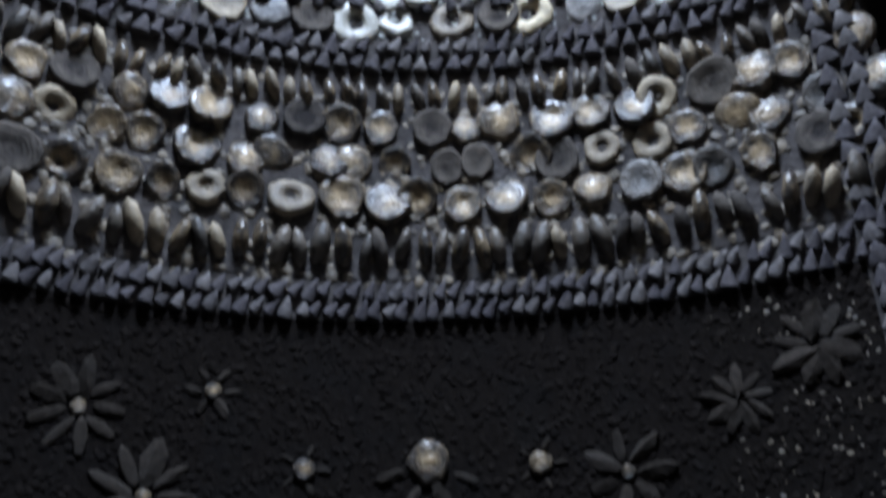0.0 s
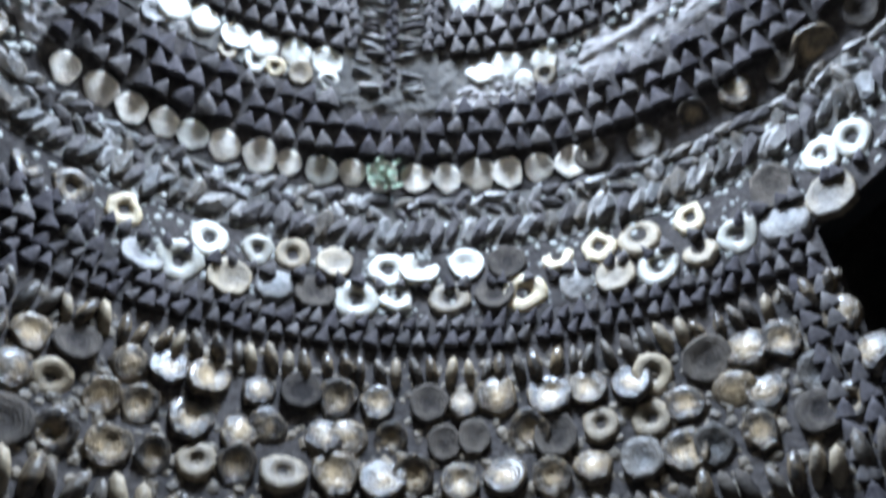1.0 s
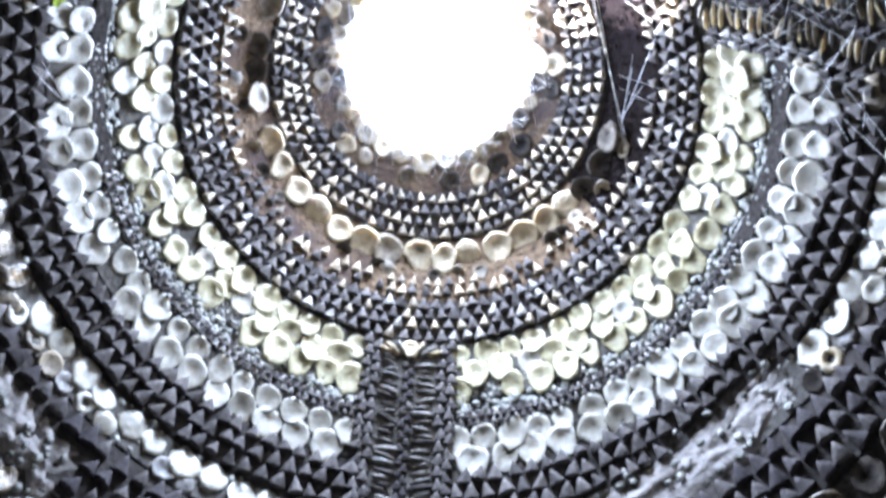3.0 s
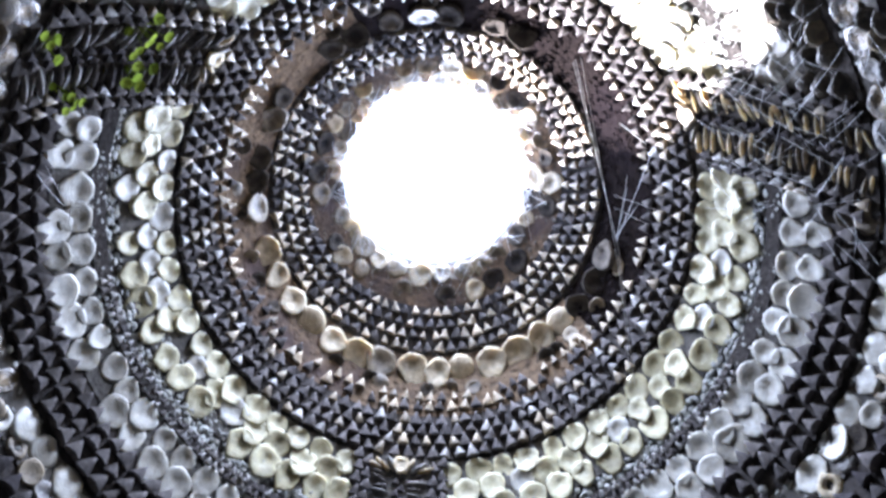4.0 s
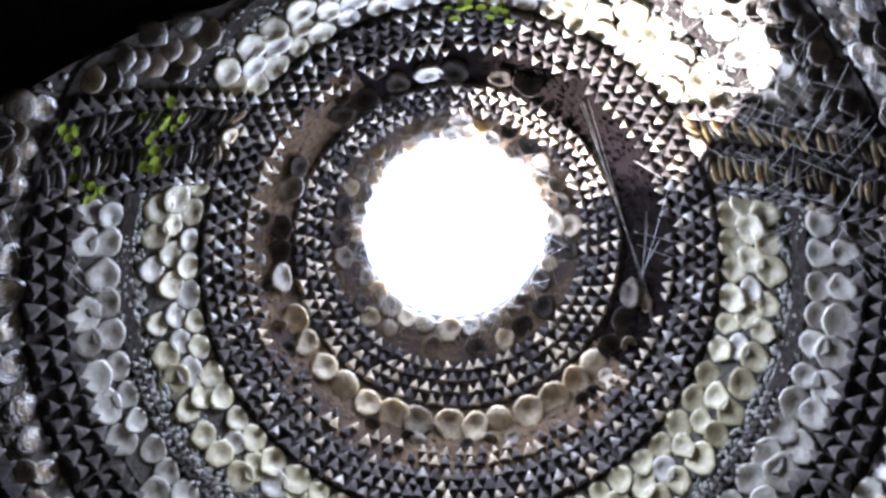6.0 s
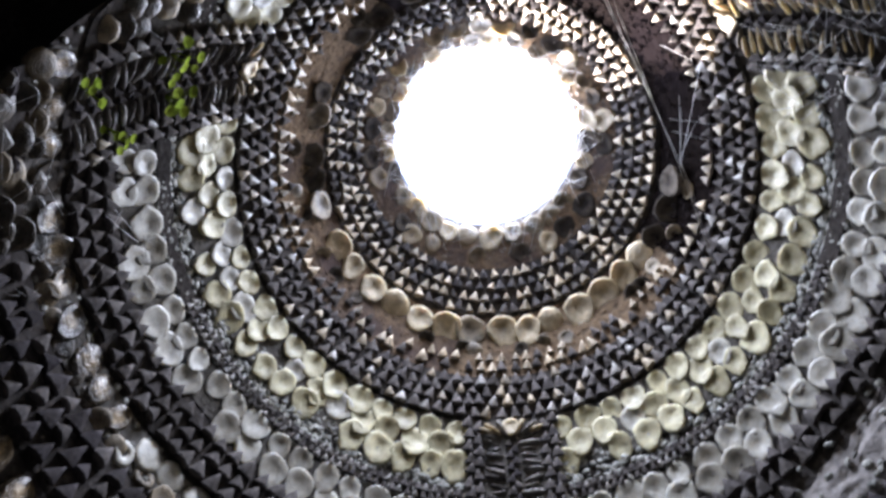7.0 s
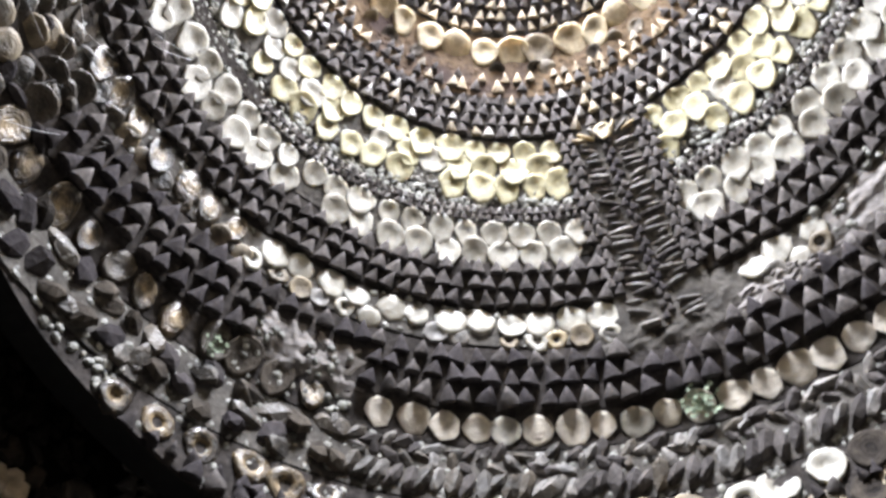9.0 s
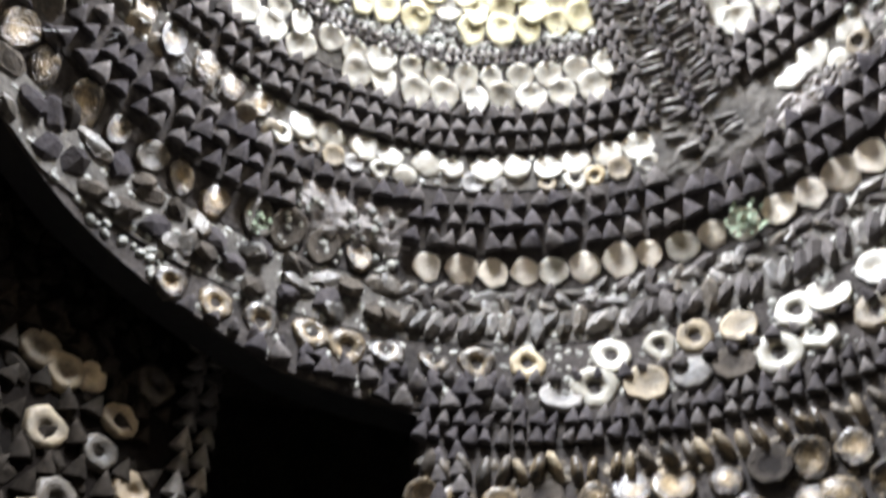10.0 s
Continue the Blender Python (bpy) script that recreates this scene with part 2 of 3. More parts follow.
def shell_fin(seed, mat, wide=0.22, deep=0.42):
    """An almond-shaped valve set on its edge."""
    rng = random.Random(seed)
    bm = bmesh.new()
    n, m = 8, 4
    grid = []
    for i in range(m + 1):
        v = math.pi * (i / m)
        row = []
        for k in range(n):
            u = 2 * math.pi * k / n
            row.append(bm.verts.new((wide * math.sin(v) * math.cos(u) * (1 + rng.uniform(-0.1, 0.1)), -0.5 * math.cos(v), deep * math.sin(v) * math.sin(u) + 0.05)))
        grid.append(row)
    for a, b in zip(grid, grid[1:]):
        for k in range(n):
            bm.faces.new((a[k], a[(k + 1) % n], b[(k + 1) % n], b[k]))
    bmesh.ops.remove_doubles(bm, verts=bm.verts, dist=0.001)
    return finish(bm, "almond_shell", mat, True)


def shell_plate(seed, mat):
    """A broken angular valve: a thin ridged plate, longer than wide."""
    rng = random.Random(seed)
    bm = bmesh.new()
    n = 7
    for k in range(n):
        t = 2 * math.pi * (k + rng.uniform(-0.25, 0.25)) / n
        x, y = 0.27 * math.cos(t) * rng.uniform(0.85, 1.15), 0.52 * math.sin(t) * rng.uniform(0.85, 1.15)
        bm.verts.new((x, y, -0.15))
        bm.verts.new((x * 0.96, y * 0.96, 0.06 + rng.uniform(-0.03, 0.05)))
    for y in (-0.28, 0.25):
        bm.verts.new((rng.uniform(-0.12, 0.12), y, 0.17 + rng.uniform(-0.03, 0.05)))
    bmesh.ops.convex_hull(bm, input=bm.verts)
    return finish(bm, "almond_shell", mat, False)


CUP = ((0.47, -0.12), (0.51, 0.06), (0.46, 0.08), (0.33, 0.05), (0.20, 0.035), (0.13, 0.005))
LIMPET = ((0.50, -0.14), (0.50, 0.02), (0.40, 0.055), (0.22, 0.08), (0.08, 0.085))
WORN = ((0.50, -0.14), (0.50, 0.03), (0.42, 0.065), (0.25, 0.06), (0.16, -0.01), (0.11, -0.07))
DISH = ((0.50, -0.12), (0.52, 0.10), (0.44, 0.095), (0.25, 0.05), (0.10, 0.04))


def family(maker, mats, seeds, *args):
    return [maker(11 * i + s, m, *args) for i, m in enumerate(mats) for s in range(seeds)]


CONES = family(shell_cone, (DARK, GREY), 3)
CONES_BLACK = family(shell_cone, (BLACK, DARK), 3, False) + family(shell_cone, (BLACK,), 3)
CONES_DARK = family(shell_cone, (DARK,), 3, False) + family(shell_cone, (DARK,), 3)
CONES_GREY = family(shell_cone, (DARK,), 5) + family(shell_cone, (GREY, BROWN), 1)
CONES_WARM = family(shell_cone, (BROWN, DARK), 3) + family(shell_cone, (GOLD,), 2)
PALE = family(shell_disc, (WHITE,), 6, CUP, 0.4) + family(shell_disc, (WHITE,), 1, DISH, 0.3)
CREAMS = family(shell_disc, (CREAM,), 6, CUP, 0.4) + family(shell_disc, (CREAM,), 1, DISH, 0.3) + family(shell_disc, (WHITE,), 1, CUP, 0.25)
PALE_ROUND = family(shell_disc, (WHITE,), 4, LIMPET) + family(shell_disc, (WHITE,), 1, CUP)
OLD = family(shell_disc, (PEARL_GLINT,), 4, LIMPET) + family(shell_disc, (PEARL_GLINT,), 5, CUP) + family(shell_disc, (PEARL_GLINT, WET_DIM), 2, DISH) + family(shell_disc, (WET_DIM, DUSK), 1, CUP) + family(shell_disc, (BROWN, PEARL_GLINT), 1, WORN)
SCALES = family(shell_disc, (DUSK, BROWN, DUSK), 2, LIMPET, 0.2) + family(shell_disc, (DUSK,), 2, CUP, 0.3)
WORN_PALE = family(shell_disc, (WHITE, BROWN, BUFF_SHELL), 2, WORN) + family(shell_disc, (WHITE, GREY), 1, CUP) + family(shell_disc, (WHITE, GREY), 1, LIMPET) + family(shell_disc, (WET_DIM, BROWN), 1, DISH)
# darker rings for the lower left, where shade is put into the colour
WORN_SHADED = family(shell_disc, (PEARL_GLINT, BROWN), 2, WORN) + family(shell_disc, (DUSK, PEARL_GLINT), 1, DISH)
# one row of discs: buff where lit at the front, dim brown elsewhere
BUFF = family(shell_disc, (BUFF_SHELL,), 4, CUP, 0.4) + family(shell_disc, (BUFF_SHELL,), 1, LIMPET, 0.3) + family(shell_disc, (BROWN,), 1, CUP, 0.3)
DIM_DISCS = family(shell_disc, (WET_DIM, BROWN), 3, CUP, 0.3) + family(shell_disc, (BROWN,), 1, LIMPET, 0.3)
TANS = family(shell_disc, (TAN,), 4, CUP) + family(shell_disc, (TAN,), 2, LIMPET) + family(shell_disc, (WHITE,), 1, CUP)
# dark plates; left of azimuth -44 their low albedo stands in for shade
FINS = family(shell_plate, (DUSK, BLACK, WET_DIM), 3)
FINS_PALE = family(shell_fin, (DUSK, PEARL_GLINT, BROWN, WET_DIM, PEARL_GLINT, DUSK), 1, 0.20, 0.30)
FINS_HERRING = family(shell_plate, (GREY, DARK, DUSK), 3)
# petals nearly black, the low wall's shade put into their colour
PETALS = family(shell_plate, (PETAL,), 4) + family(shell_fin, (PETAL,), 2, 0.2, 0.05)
# brighter buff valves: sunlight thrown on the right rib is in their colour
FINS_LIT_BUFF = family(shell_fin, (GREY, BROWN, BUFF_SHELL, BUFF_SHELL), 2, 0.13, 0.26)
RUNGS = family(shell_fin, (GREY, GREY, DARK), 2, 0.16, 0.26)
DIM_RINGS = family(shell_disc, (BROWN, GOLD), 2, WORN) + family(shell_disc, (DUSK,), 2, WORN)
CONES_PALE = family(shell_cone, (GREY,), 3)
# near-black cones: the passage's shade is in their colour
CONES_SHADED = family(shell_cone, (PETAL,), 3)
FLAT = (1, 1, 0.7)  # thin valves
RIBS = ((0.4, 9.4, 0.0, 1.37), (114, 9.4, 28.0, 1.485), (-110, 9.4, -28.0, 1.475))  # azimuth at 1.58 over the eye, half width, lean by the metre, height of the foot
PATCHES = [((24, 44), (1.39, 1.475)), ((44, 65), (1.41, 1.54)), ((-59, -44), (1.255, 1.355)), ((8, 13), (1.40, 1.50))]
rng = random.Random(5)


def turn(d):
    return (d + 180) % 360 - 180


def in_rib(az, h):
    return any(low < h < 1.875 and abs(turn(az - c - k * (h - 1.58))) < w * 0.62 / max(radius(h), 0.5) for c, w, k, low in RIBS)


def bare(az, h):
    return any(a < turn(az) < b and lo < h < hi for (a, b), (lo, hi) in PATCHES)


def shell_matrix(az, h, size, spin=0.0, tilt=0.0, out=0.0, stretch=(1, 1, 1)):
    p, along, up, n = at(az, h, out)
    m = Matrix((along, up, n)).transposed().to_4x4()
    m.translation = p
    return m @ pose(0, 0, 0, tilt, 0, spin) @ Matrix.Diagonal((size * stretch[0], size * stretch[1], size * stretch[2], 1))


def bed(name, lo, hi, mat, label, out=0.004, arc=(-106, 254.01)):
    """A band's strips of mortar, a few millimetres proud of the dome: one thing for each stretch between openings."""
    hs = [float(h) for h in np.linspace(lo, hi, max(2, round((hi - lo) / 0.03) + 1))]
    runs, run = [], []
    for az in np.arange(arc[0], arc[1], 2):
        if opening(float(az)) + 0.004 < (lo + hi) / 2:
            run.append(float(az))
        elif run:
            runs.append(run)
            run = []
    runs.append(run)
    made = []
    for run in runs:
        if len(run) < 2:
            continue
        bm = bmesh.new()
        rows = [[bm.verts.new(at(az, max(h, opening(az) + 0.004), out)[0]) for h in hs] for az in run]
        for p, q in zip(rows, rows[1:]):
            for k in range(len(hs) - 1):
                bm.faces.new((p[k], q[k], q[k + 1], p[k + 1]))
        bmesh.ops.remove_doubles(bm, verts=bm.verts, dist=0.0003)
        made.append((run[0] - 1, run[-1] + 1, tagged(new(name, finish(bm, name, mat, True)), label, "shell band")))
    return made


def ring(parent, name, meshes, h, size, gap=1.0, shift=0.0, spin=0.0, tilt=0.0, stretch=(1, 1, 1), jitter=0.12, arc=(-180, 180), keep=1.0, out=0.0):
    """One row of shells round the dome, clear of openings, ribs and bare patches."""
    count = max(6, int(2 * math.pi * radius(h) / (size * gap)))
    for k in range(count):
        az = turn(360 * (k + shift) / count + rng.uniform(-jitter, jitter) * 360 / count)
        hh = h + rng.uniform(-jitter, jitter) * size * 0.5
        if not arc[0] <= az <= arc[1] or hh - size * 0.3 < opening(az) or in_rib(az, hh) or bare(az, hh) or rng.random() > keep:
            continue
        east = (az + 107) % 360 - 107
        owner = min(parent, key=lambda p: max(p[0] - east, east - p[1], 0))[2]
        s = size * rng.uniform(0.86, 1.14)
        ob = new(name, rng.choice(meshes))
        ob.parent = owner
        ob.matrix_basis = shell_matrix(az, hh, s, spin + rng.uniform(-1, 1) * jitter * 120, tilt + rng.uniform(-1, 1) * jitter * 75, out + 0.005, (stretch[0] * rng.uniform(0.84, 1.06), stretch[1], stretch[2]))


def band(name, lo, hi, mat, label, rows, arcs=((-106, 254.01),)):
    b = [strip for arc in arcs for strip in bed(name, lo, hi, mat, label, arc=arc)]
    for row in rows:
        ring(b, *row[:-1], **row[-1])
    return b


def cone_rows(name, lo, hi, rows, size, meshes, label, mat=MORTAR_DARK, stretch=(1, 1, 1), gap=0.98, spin=0.0, arc=(-180, 180)):
    hs = [hi - (hi - lo) * (k + 0.5) / rows for k in range(rows)]
    return band(name, lo, hi, mat, label, [("spired_shell", meshes, h, size, dict(shift=0.5 * (k % 2), gap=gap, tilt=-6, spin=spin, arc=arc, stretch=stretch, jitter=0.14)) for k, h in enumerate(hs)])


band("shell_band", 2.262, 2.35, MORTAR_RUST, "collar of buff and grey shells under the round opening", [
    ("round_shell", DIM_DISCS + BUFF[:3], 2.328, 0.056, dict(gap=1.0, keep=0.9, tilt=12, jitter=0.2)), ("round_shell", DIM_DISCS + BUFF, 2.288, 0.054, dict(gap=1.12, shift=0.5, keep=0.8, tilt=12, jitter=0.25))])
cone_rows("shell_band", 2.156, 2.262, 4, 0.028, CONES_WARM, "four tight rows of grey-brown pointed shells", MORTAR_DARK)
band("shell_band", 1.985, 2.15, MORTAR_RUST, "rust-stained mortar band with one row of buff shells", [
    ("round_shell", BUFF, 2.108, 0.068, dict(gap=1.0, jitter=0.14, keep=0.95, arc=(-72, 58), tilt=14, out=0.006)), ("round_shell", DIM_DISCS, 2.105, 0.066, dict(gap=1.08, jitter=0.22, keep=0.85, arc=(-180, -72), tilt=14, out=0.006)), ("round_shell", DIM_DISCS[:3], 2.10, 0.064, dict(gap=1.2, jitter=0.3, keep=0.6, arc=(58, 92), tilt=14, out=0.006)), ("round_shell", DIM_DISCS[:3], 2.10, 0.064, dict(gap=1.1, jitter=0.3, keep=0.8, arc=(154, 180), tilt=14, out=0.006)),
    ("round_shell", DIM_DISCS, 2.055, 0.040, dict(gap=1.4, jitter=0.35, keep=0.45, tilt=20, arc=(-180, 90))),
    ("spired_shell", CONES_WARM, 2.008, 0.028, dict(gap=1.0, keep=0.92)), ("spired_shell", CONES_WARM, 2.034, 0.024, dict(gap=1.2, keep=0.7, arc=(-180, 70)))], ((-106, 60.01), (212, 254.01)))
for strip in bed("mortar_strip", 1.985, 2.15, MORTAR_DEEP, "very dark brown stretch of mortar with most shells fallen off", 0.004, (60, 212.01)):
    tagged(strip[2], "very dark brown stretch of mortar with most shells fallen off", "mortar")
cone_rows("shell_band", 1.878, 1.985, 4, 0.030, CONES_GREY, "four tight rows of dark grey pointed shells", MORTAR_DARK)
band("shell_band", 1.745, 1.872, MORTAR_GREY, "three overlapping rows of cream shells", [
    ("round_shell", CREAMS, 1.846, 0.058, dict(gap=1.0, tilt=1, stretch=FLAT, jitter=0.09)), ("round_shell", CREAMS, 1.806, 0.060, dict(gap=1.0, shift=0.5, tilt=1, keep=0.97, stretch=FLAT, jitter=0.09)), ("round_shell", CREAMS, 1.766, 0.060, dict(gap=1.0, tilt=1, stretch=FLAT, keep=0.9, jitter=0.1))])
band("shell_band", 1.605, 1.678, MORTAR_GREY, "two overlapping rows of white shells", [
    ("round_shell", PALE, 1.660, 0.058, dict(gap=1.0, tilt=1, stretch=FLAT, jitter=0.09, arc=(-118, 180))), ("round_shell", PALE, 1.618, 0.062, dict(gap=1.0, shift=0.5, tilt=1, stretch=FLAT, keep=0.96, jitter=0.09, arc=(-118, 180))),
    ("round_shell", SCALES, 1.665, 0.050, dict(tilt=22, jitter=0.2, arc=(-180, -118))), ("round_shell", SCALES, 1.625, 0.052, dict(shift=0.5, tilt=22, jitter=0.2, arc=(-180, -118)))])
beaked = cone_rows("shell_band", 1.495, 1.60, 3, 0.035, CONES_DARK, "three tight rows of dark beaked shells", MORTAR_DARK, arc=(-102, 102))
for side in ((102, 180), (-180, -102)):
    for h, shift in ((1.583, 0), (1.552, 0.5), (1.520, 0)):
        ring(beaked, "round_shell", SCALES, h, 0.052, 0.92, shift, tilt=22, jitter=0.16, arc=side)
band("shell_band", 1.41, 1.485, MORTAR_GREY, "row of pale worn shells over smaller grey ones", [
    ("round_shell", PALE_ROUND, 1.460, 0.064, dict(gap=0.95, tilt=-4, stretch=(1, 1, 0.7), arc=(-64, 112))), ("round_shell", OLD, 1.455, 0.058, dict(gap=0.95, arc=(112, 180))), ("round_shell", OLD, 1.455, 0.066, dict(gap=0.95, arc=(-180, -64), stretch=(0.8, 1.15, 1))), ("round_shell", WORN_PALE, 1.422, 0.048, dict(gap=1.0, keep=0.85, shift=0.5, arc=(-64, 112))), ("round_shell", SCALES, 1.422, 0.046, dict(tilt=20, jitter=0.2, arc=(112, 180))), ("round_shell", SCALES, 1.420, 0.048, dict(tilt=20, jitter=0.2, arc=(-180, -64)))])
pointed = cone_rows("shell_band", 1.274, 1.402, 3, 0.039, CONES_BLACK, "three rows of blackened pointed shells", MORTAR_DARK, arc=(-92, 102))
for side in ((102, 180), (-180, -92)):
    for h, shift in ((1.385, 0), (1.345, 0.5), (1.300, 0)):
        ring(pointed, "round_shell", SCALES, h, 0.058, 0.92, shift, tilt=22, jitter=0.24, arc=side)
        ring(pointed, "almond_shell", FINS, h - 0.02, 0.050, 1.3, shift, spin=60, jitter=0.5, arc=side)
band("shell_band", 1.205, 1.27, MORTAR_DARK, "one row of cream round shells like beads", [("round_shell", TANS, 1.242, 0.062, dict(gap=0.96, jitter=0.08, tilt=0, out=0.006, stretch=(1, 1, 0.35), arc=(-43, 26))), ("round_shell", OLD, 1.242, 0.066, dict(gap=1.25, jitter=0.25, out=0.004, arc=(26, 105))), ("round_shell", OLD, 1.238, 0.066, dict(gap=1.0, jitter=0.2, out=0.004, arc=(-180, -46), stretch=(0.8, 1.15, 1)))])
band("shell_band", 1.08, 1.20, MORTAR_GREY, "grey valves set on edge in herringbone rows", [
    ("almond_shell", FINS_HERRING, 1.186, 0.050, dict(gap=0.62, spin=-55, jitter=0.3, stretch=(0.9, 1, 0.9), arc=(-44, 180))), ("almond_shell", FINS_HERRING, 1.160, 0.044, dict(gap=0.66, spin=35, jitter=0.34, stretch=(0.9, 1, 0.9), arc=(-44, 180))),
    ("almond_shell", FINS_HERRING, 1.120, 0.062, dict(gap=0.42, spin=-24, jitter=0.16, tilt=-8, stretch=(0.85, 1.05, 1.1), arc=(-44, 180))),
    ("almond_shell", FINS, 1.178, 0.066, dict(gap=0.62, spin=60, jitter=0.5, stretch=(1.2, 1, 0.8), arc=(-180, -44))), ("almond_shell", FINS, 1.118, 0.066, dict(gap=0.6, spin=-50, jitter=0.5, stretch=(1.2, 1, 0.8), arc=(-180, -44)))])
band("shell_band", 0.944, 1.075, MORTAR_DARK, "two rows of worn white ring-like shells", [
    ("round_shell", WORN_PALE, 1.040, 0.070, dict(gap=1.1, keep=0.85, jitter=0.22, tilt=-4, arc=(-31, 180))), ("round_shell", WORN_PALE, 0.975, 0.074, dict(gap=1.0, shift=0.5, jitter=0.2, tilt=-4, arc=(-31, 180))), ("round_shell", WORN_SHADED, 1.040, 0.062, dict(gap=1.2, jitter=0.2, tilt=-4, arc=(-180, -31))), ("spired_shell", CONES_BLACK, 0.988, 0.038, dict(jitter=0.2, arc=(-180, -31))), ("spired_shell", CONES_BLACK, 0.958, 0.038, dict(shift=0.5, jitter=0.2, arc=(-180, -31))), ("spired_shell", CONES_BLACK, 1.008, 0.028, dict(gap=1.3, jitter=0.3))])
cone_rows("shell_band", 0.878, 0.942, 2, 0.031, CONES_BLACK, "two rope-like rows of blackened pointed shells", stretch=(0.85, 1.1, 1), gap=0.85, spin=-20)
band("shell_band", 0.522, 0.874, MORTAR_DARK, "rows of damp grey and brown discs between hanging almond valves", [
    ("almond_shell", FINS_PALE, 0.832, 0.056, dict(gap=0.52, tilt=15, jitter=0.2)), ("round_shell", OLD, 0.780, 0.066, dict(gap=0.98, jitter=0.26, out=0.004)), ("round_shell", OLD, 0.712, 0.066, dict(gap=0.98, shift=0.5, jitter=0.26, out=0.002)),
    ("round_shell", OLD, 0.644, 0.066, dict(gap=0.98, jitter=0.26, out=0.004)), ("almond_shell", FINS_PALE, 0.572, 0.066, dict(gap=0.46, tilt=15, jitter=0.2))])
cone_rows("shell_band", 0.458, 0.518, 2, 0.028, CONES_BLACK, "two rope-like rows of blackened pointed shells", stretch=(0.8, 1.2, 0.8), gap=0.78, spin=-24)


# ---- ribs ----
def on_dome(parent, name, me, az, h, size, spin=0.0, tilt=0.0, out=0.0, stretch=(1, 1, 1)):
    ob = new(name, me)
    ob.parent = parent
    ob.matrix_basis = shell_matrix(az, h, size, spin, tilt, out, stretch)
    return ob


def shell_rib(which, label, lo=1.385, hi=1.875, rungs=None, edging=None):
    """An upright strip of two ladders of valves laid crosswise, a stem of small shells between and edges of pointed ones."""
    foot, _, lean, _ = RIBS[which]
    bm = bmesh.new()
    hs = np.linspace(lo, hi, 18)
    grid = []
    for h in hs:
        w, centre = math.degrees(0.096 / radius(float(h))), foot + lean * (float(h) - 1.58)
        grid.append([bm.verts.new(at(centre + w * k / 3, float(h), 0.008)[0]) for k in range(-3, 4)])
    for a, b in zip(grid, grid[1:]):
        for k in range(6):
            bm.faces.new((a[k], a[k + 1], b[k + 1], b[k]))
    rib = tagged(new("shell_rib", finish(bm, "shell_rib", MORTAR_GREY if edging is None else MORTAR_DARK, True)), label, "shell rib", "ribs of the dome")
    h = lo + 0.012
    while h < hi - 0.035:
        d, centre = math.degrees(1.0 / radius(h)), foot + lean * (h - 1.58)
        low = h < 1.485
        for side in (-1, 1):
            if low and rng.random() < 0.55:
                continue
            on_dome(rib, "almond_shell", rng.choice(rungs or RUNGS), centre + side * ((0.047 if low else 0.040) + rng.uniform(-0.004, 0.004)) * d, h + rng.uniform(-0.003, 0.003), (0.068 if low else 0.057) * rng.uniform(0.7, 1.15), 90 + side * 9 + rng.uniform(-15, 15), rng.uniform(-25, 25), 0.004 if low else 0.007, (rng.uniform(0.4, 0.75), 1, 0.6))
        h += 0.0155
    h = lo + 0.03
    while h < hi - 0.02:
        d, centre = math.degrees(1.0 / radius(h)), foot + lean * (h - 1.58)
        for side in (-1, 1):
            if h > 1.49:
                for off in (0.076, 0.096):
                    on_dome(rib, "spired_shell", rng.choice(edging or CONES_DARK), centre + side * (off + rng.uniform(-0.003, 0.003)) * d, h + rng.uniform(-0.004, 0.004) + (off - 0.076) * 0.6, 0.027, rng.uniform(-12, 12), 0, 0.008)
        for off in (-0.006, 0.006):
            on_dome(rib, "spired_shell", rng.choice(CONES_BLACK), centre + off * d, h + off, 0.019, rng.uniform(-15, 15), 0, 0.008)
        h += 0.026
    d, centre = math.degrees(1.0 / radius(hi)), foot + lean * (hi - 1.58)
    for k in range(-3, 4):
        if k:
            on_dome(rib, "almond_shell", rng.choice(FINS_LIT_BUFF), centre + k * 0.020 * d, hi - 0.016 - 0.004 * abs(k), 0.048, -k * 26, 0, 0.010, (0.9, 1, 0.8))
    on_dome(rib, "round_shell", BUFF[1], centre, hi - 0.020, 0.036, 0, 0, 0.018)
    return rib


shell_rib(0, "upright rib of thin dark valves like ladder rungs, lower mortar bare", 1.405)
shell_rib(1, "cobwebbed upright rib of thin valves, coloured buff as if sunlit", 1.49, rungs=FINS_LIT_BUFF, edging=CONES_GREY)
shell_rib(2, "upright rib of thin dark valves with weeds beside it", 1.48, edging=CONES_GREY)


# ---- grit between the bands ----
def grit(name, label, lo, hi, count, small, big, arc=(-180, 180), mat=None, anywhere=False):
    bm_v, bm_f = [], []
    for _ in range(count):
        az, h = rng.uniform(*arc), rng.uniform(lo, hi)
        if h < opening(az) + 0.015 or in_rib(az, h) or (bare(az, h) and not anywhere):
            continue
        m = shell_matrix(az, h, rng.uniform(small, big), rng.uniform(0, 360), rng.uniform(-20, 20), 0.010 if anywhere else 0.002, (1, rng.uniform(0.5, 1.0), 0.45))
        base = len(bm_v)
        for r, z in ((0.5, -0.1), (0.36, 0.3)):
            for k in range(6):
                bm_v.append(m @ Vector((r * math.cos(k * math.pi / 3), r * math.sin(k * math.pi / 3), z)))
        bm_v.append(m @ Vector((0, 0, 0.45)))
        for k in range(6):
            j = (k + 1) % 6
            bm_f.append((base + k, base + j, base + 6 + j, base + 6 + k))
            bm_f.append((base + 6 + k, base + 6 + j, base + 12))
    me = bpy.data.meshes.new(name)
    me.from_pydata(bm_v, [], bm_f)
    me.materials.append(mat or GRAIN)
    return tagged(new(name, me), label, "shell grit", kind="stuff")


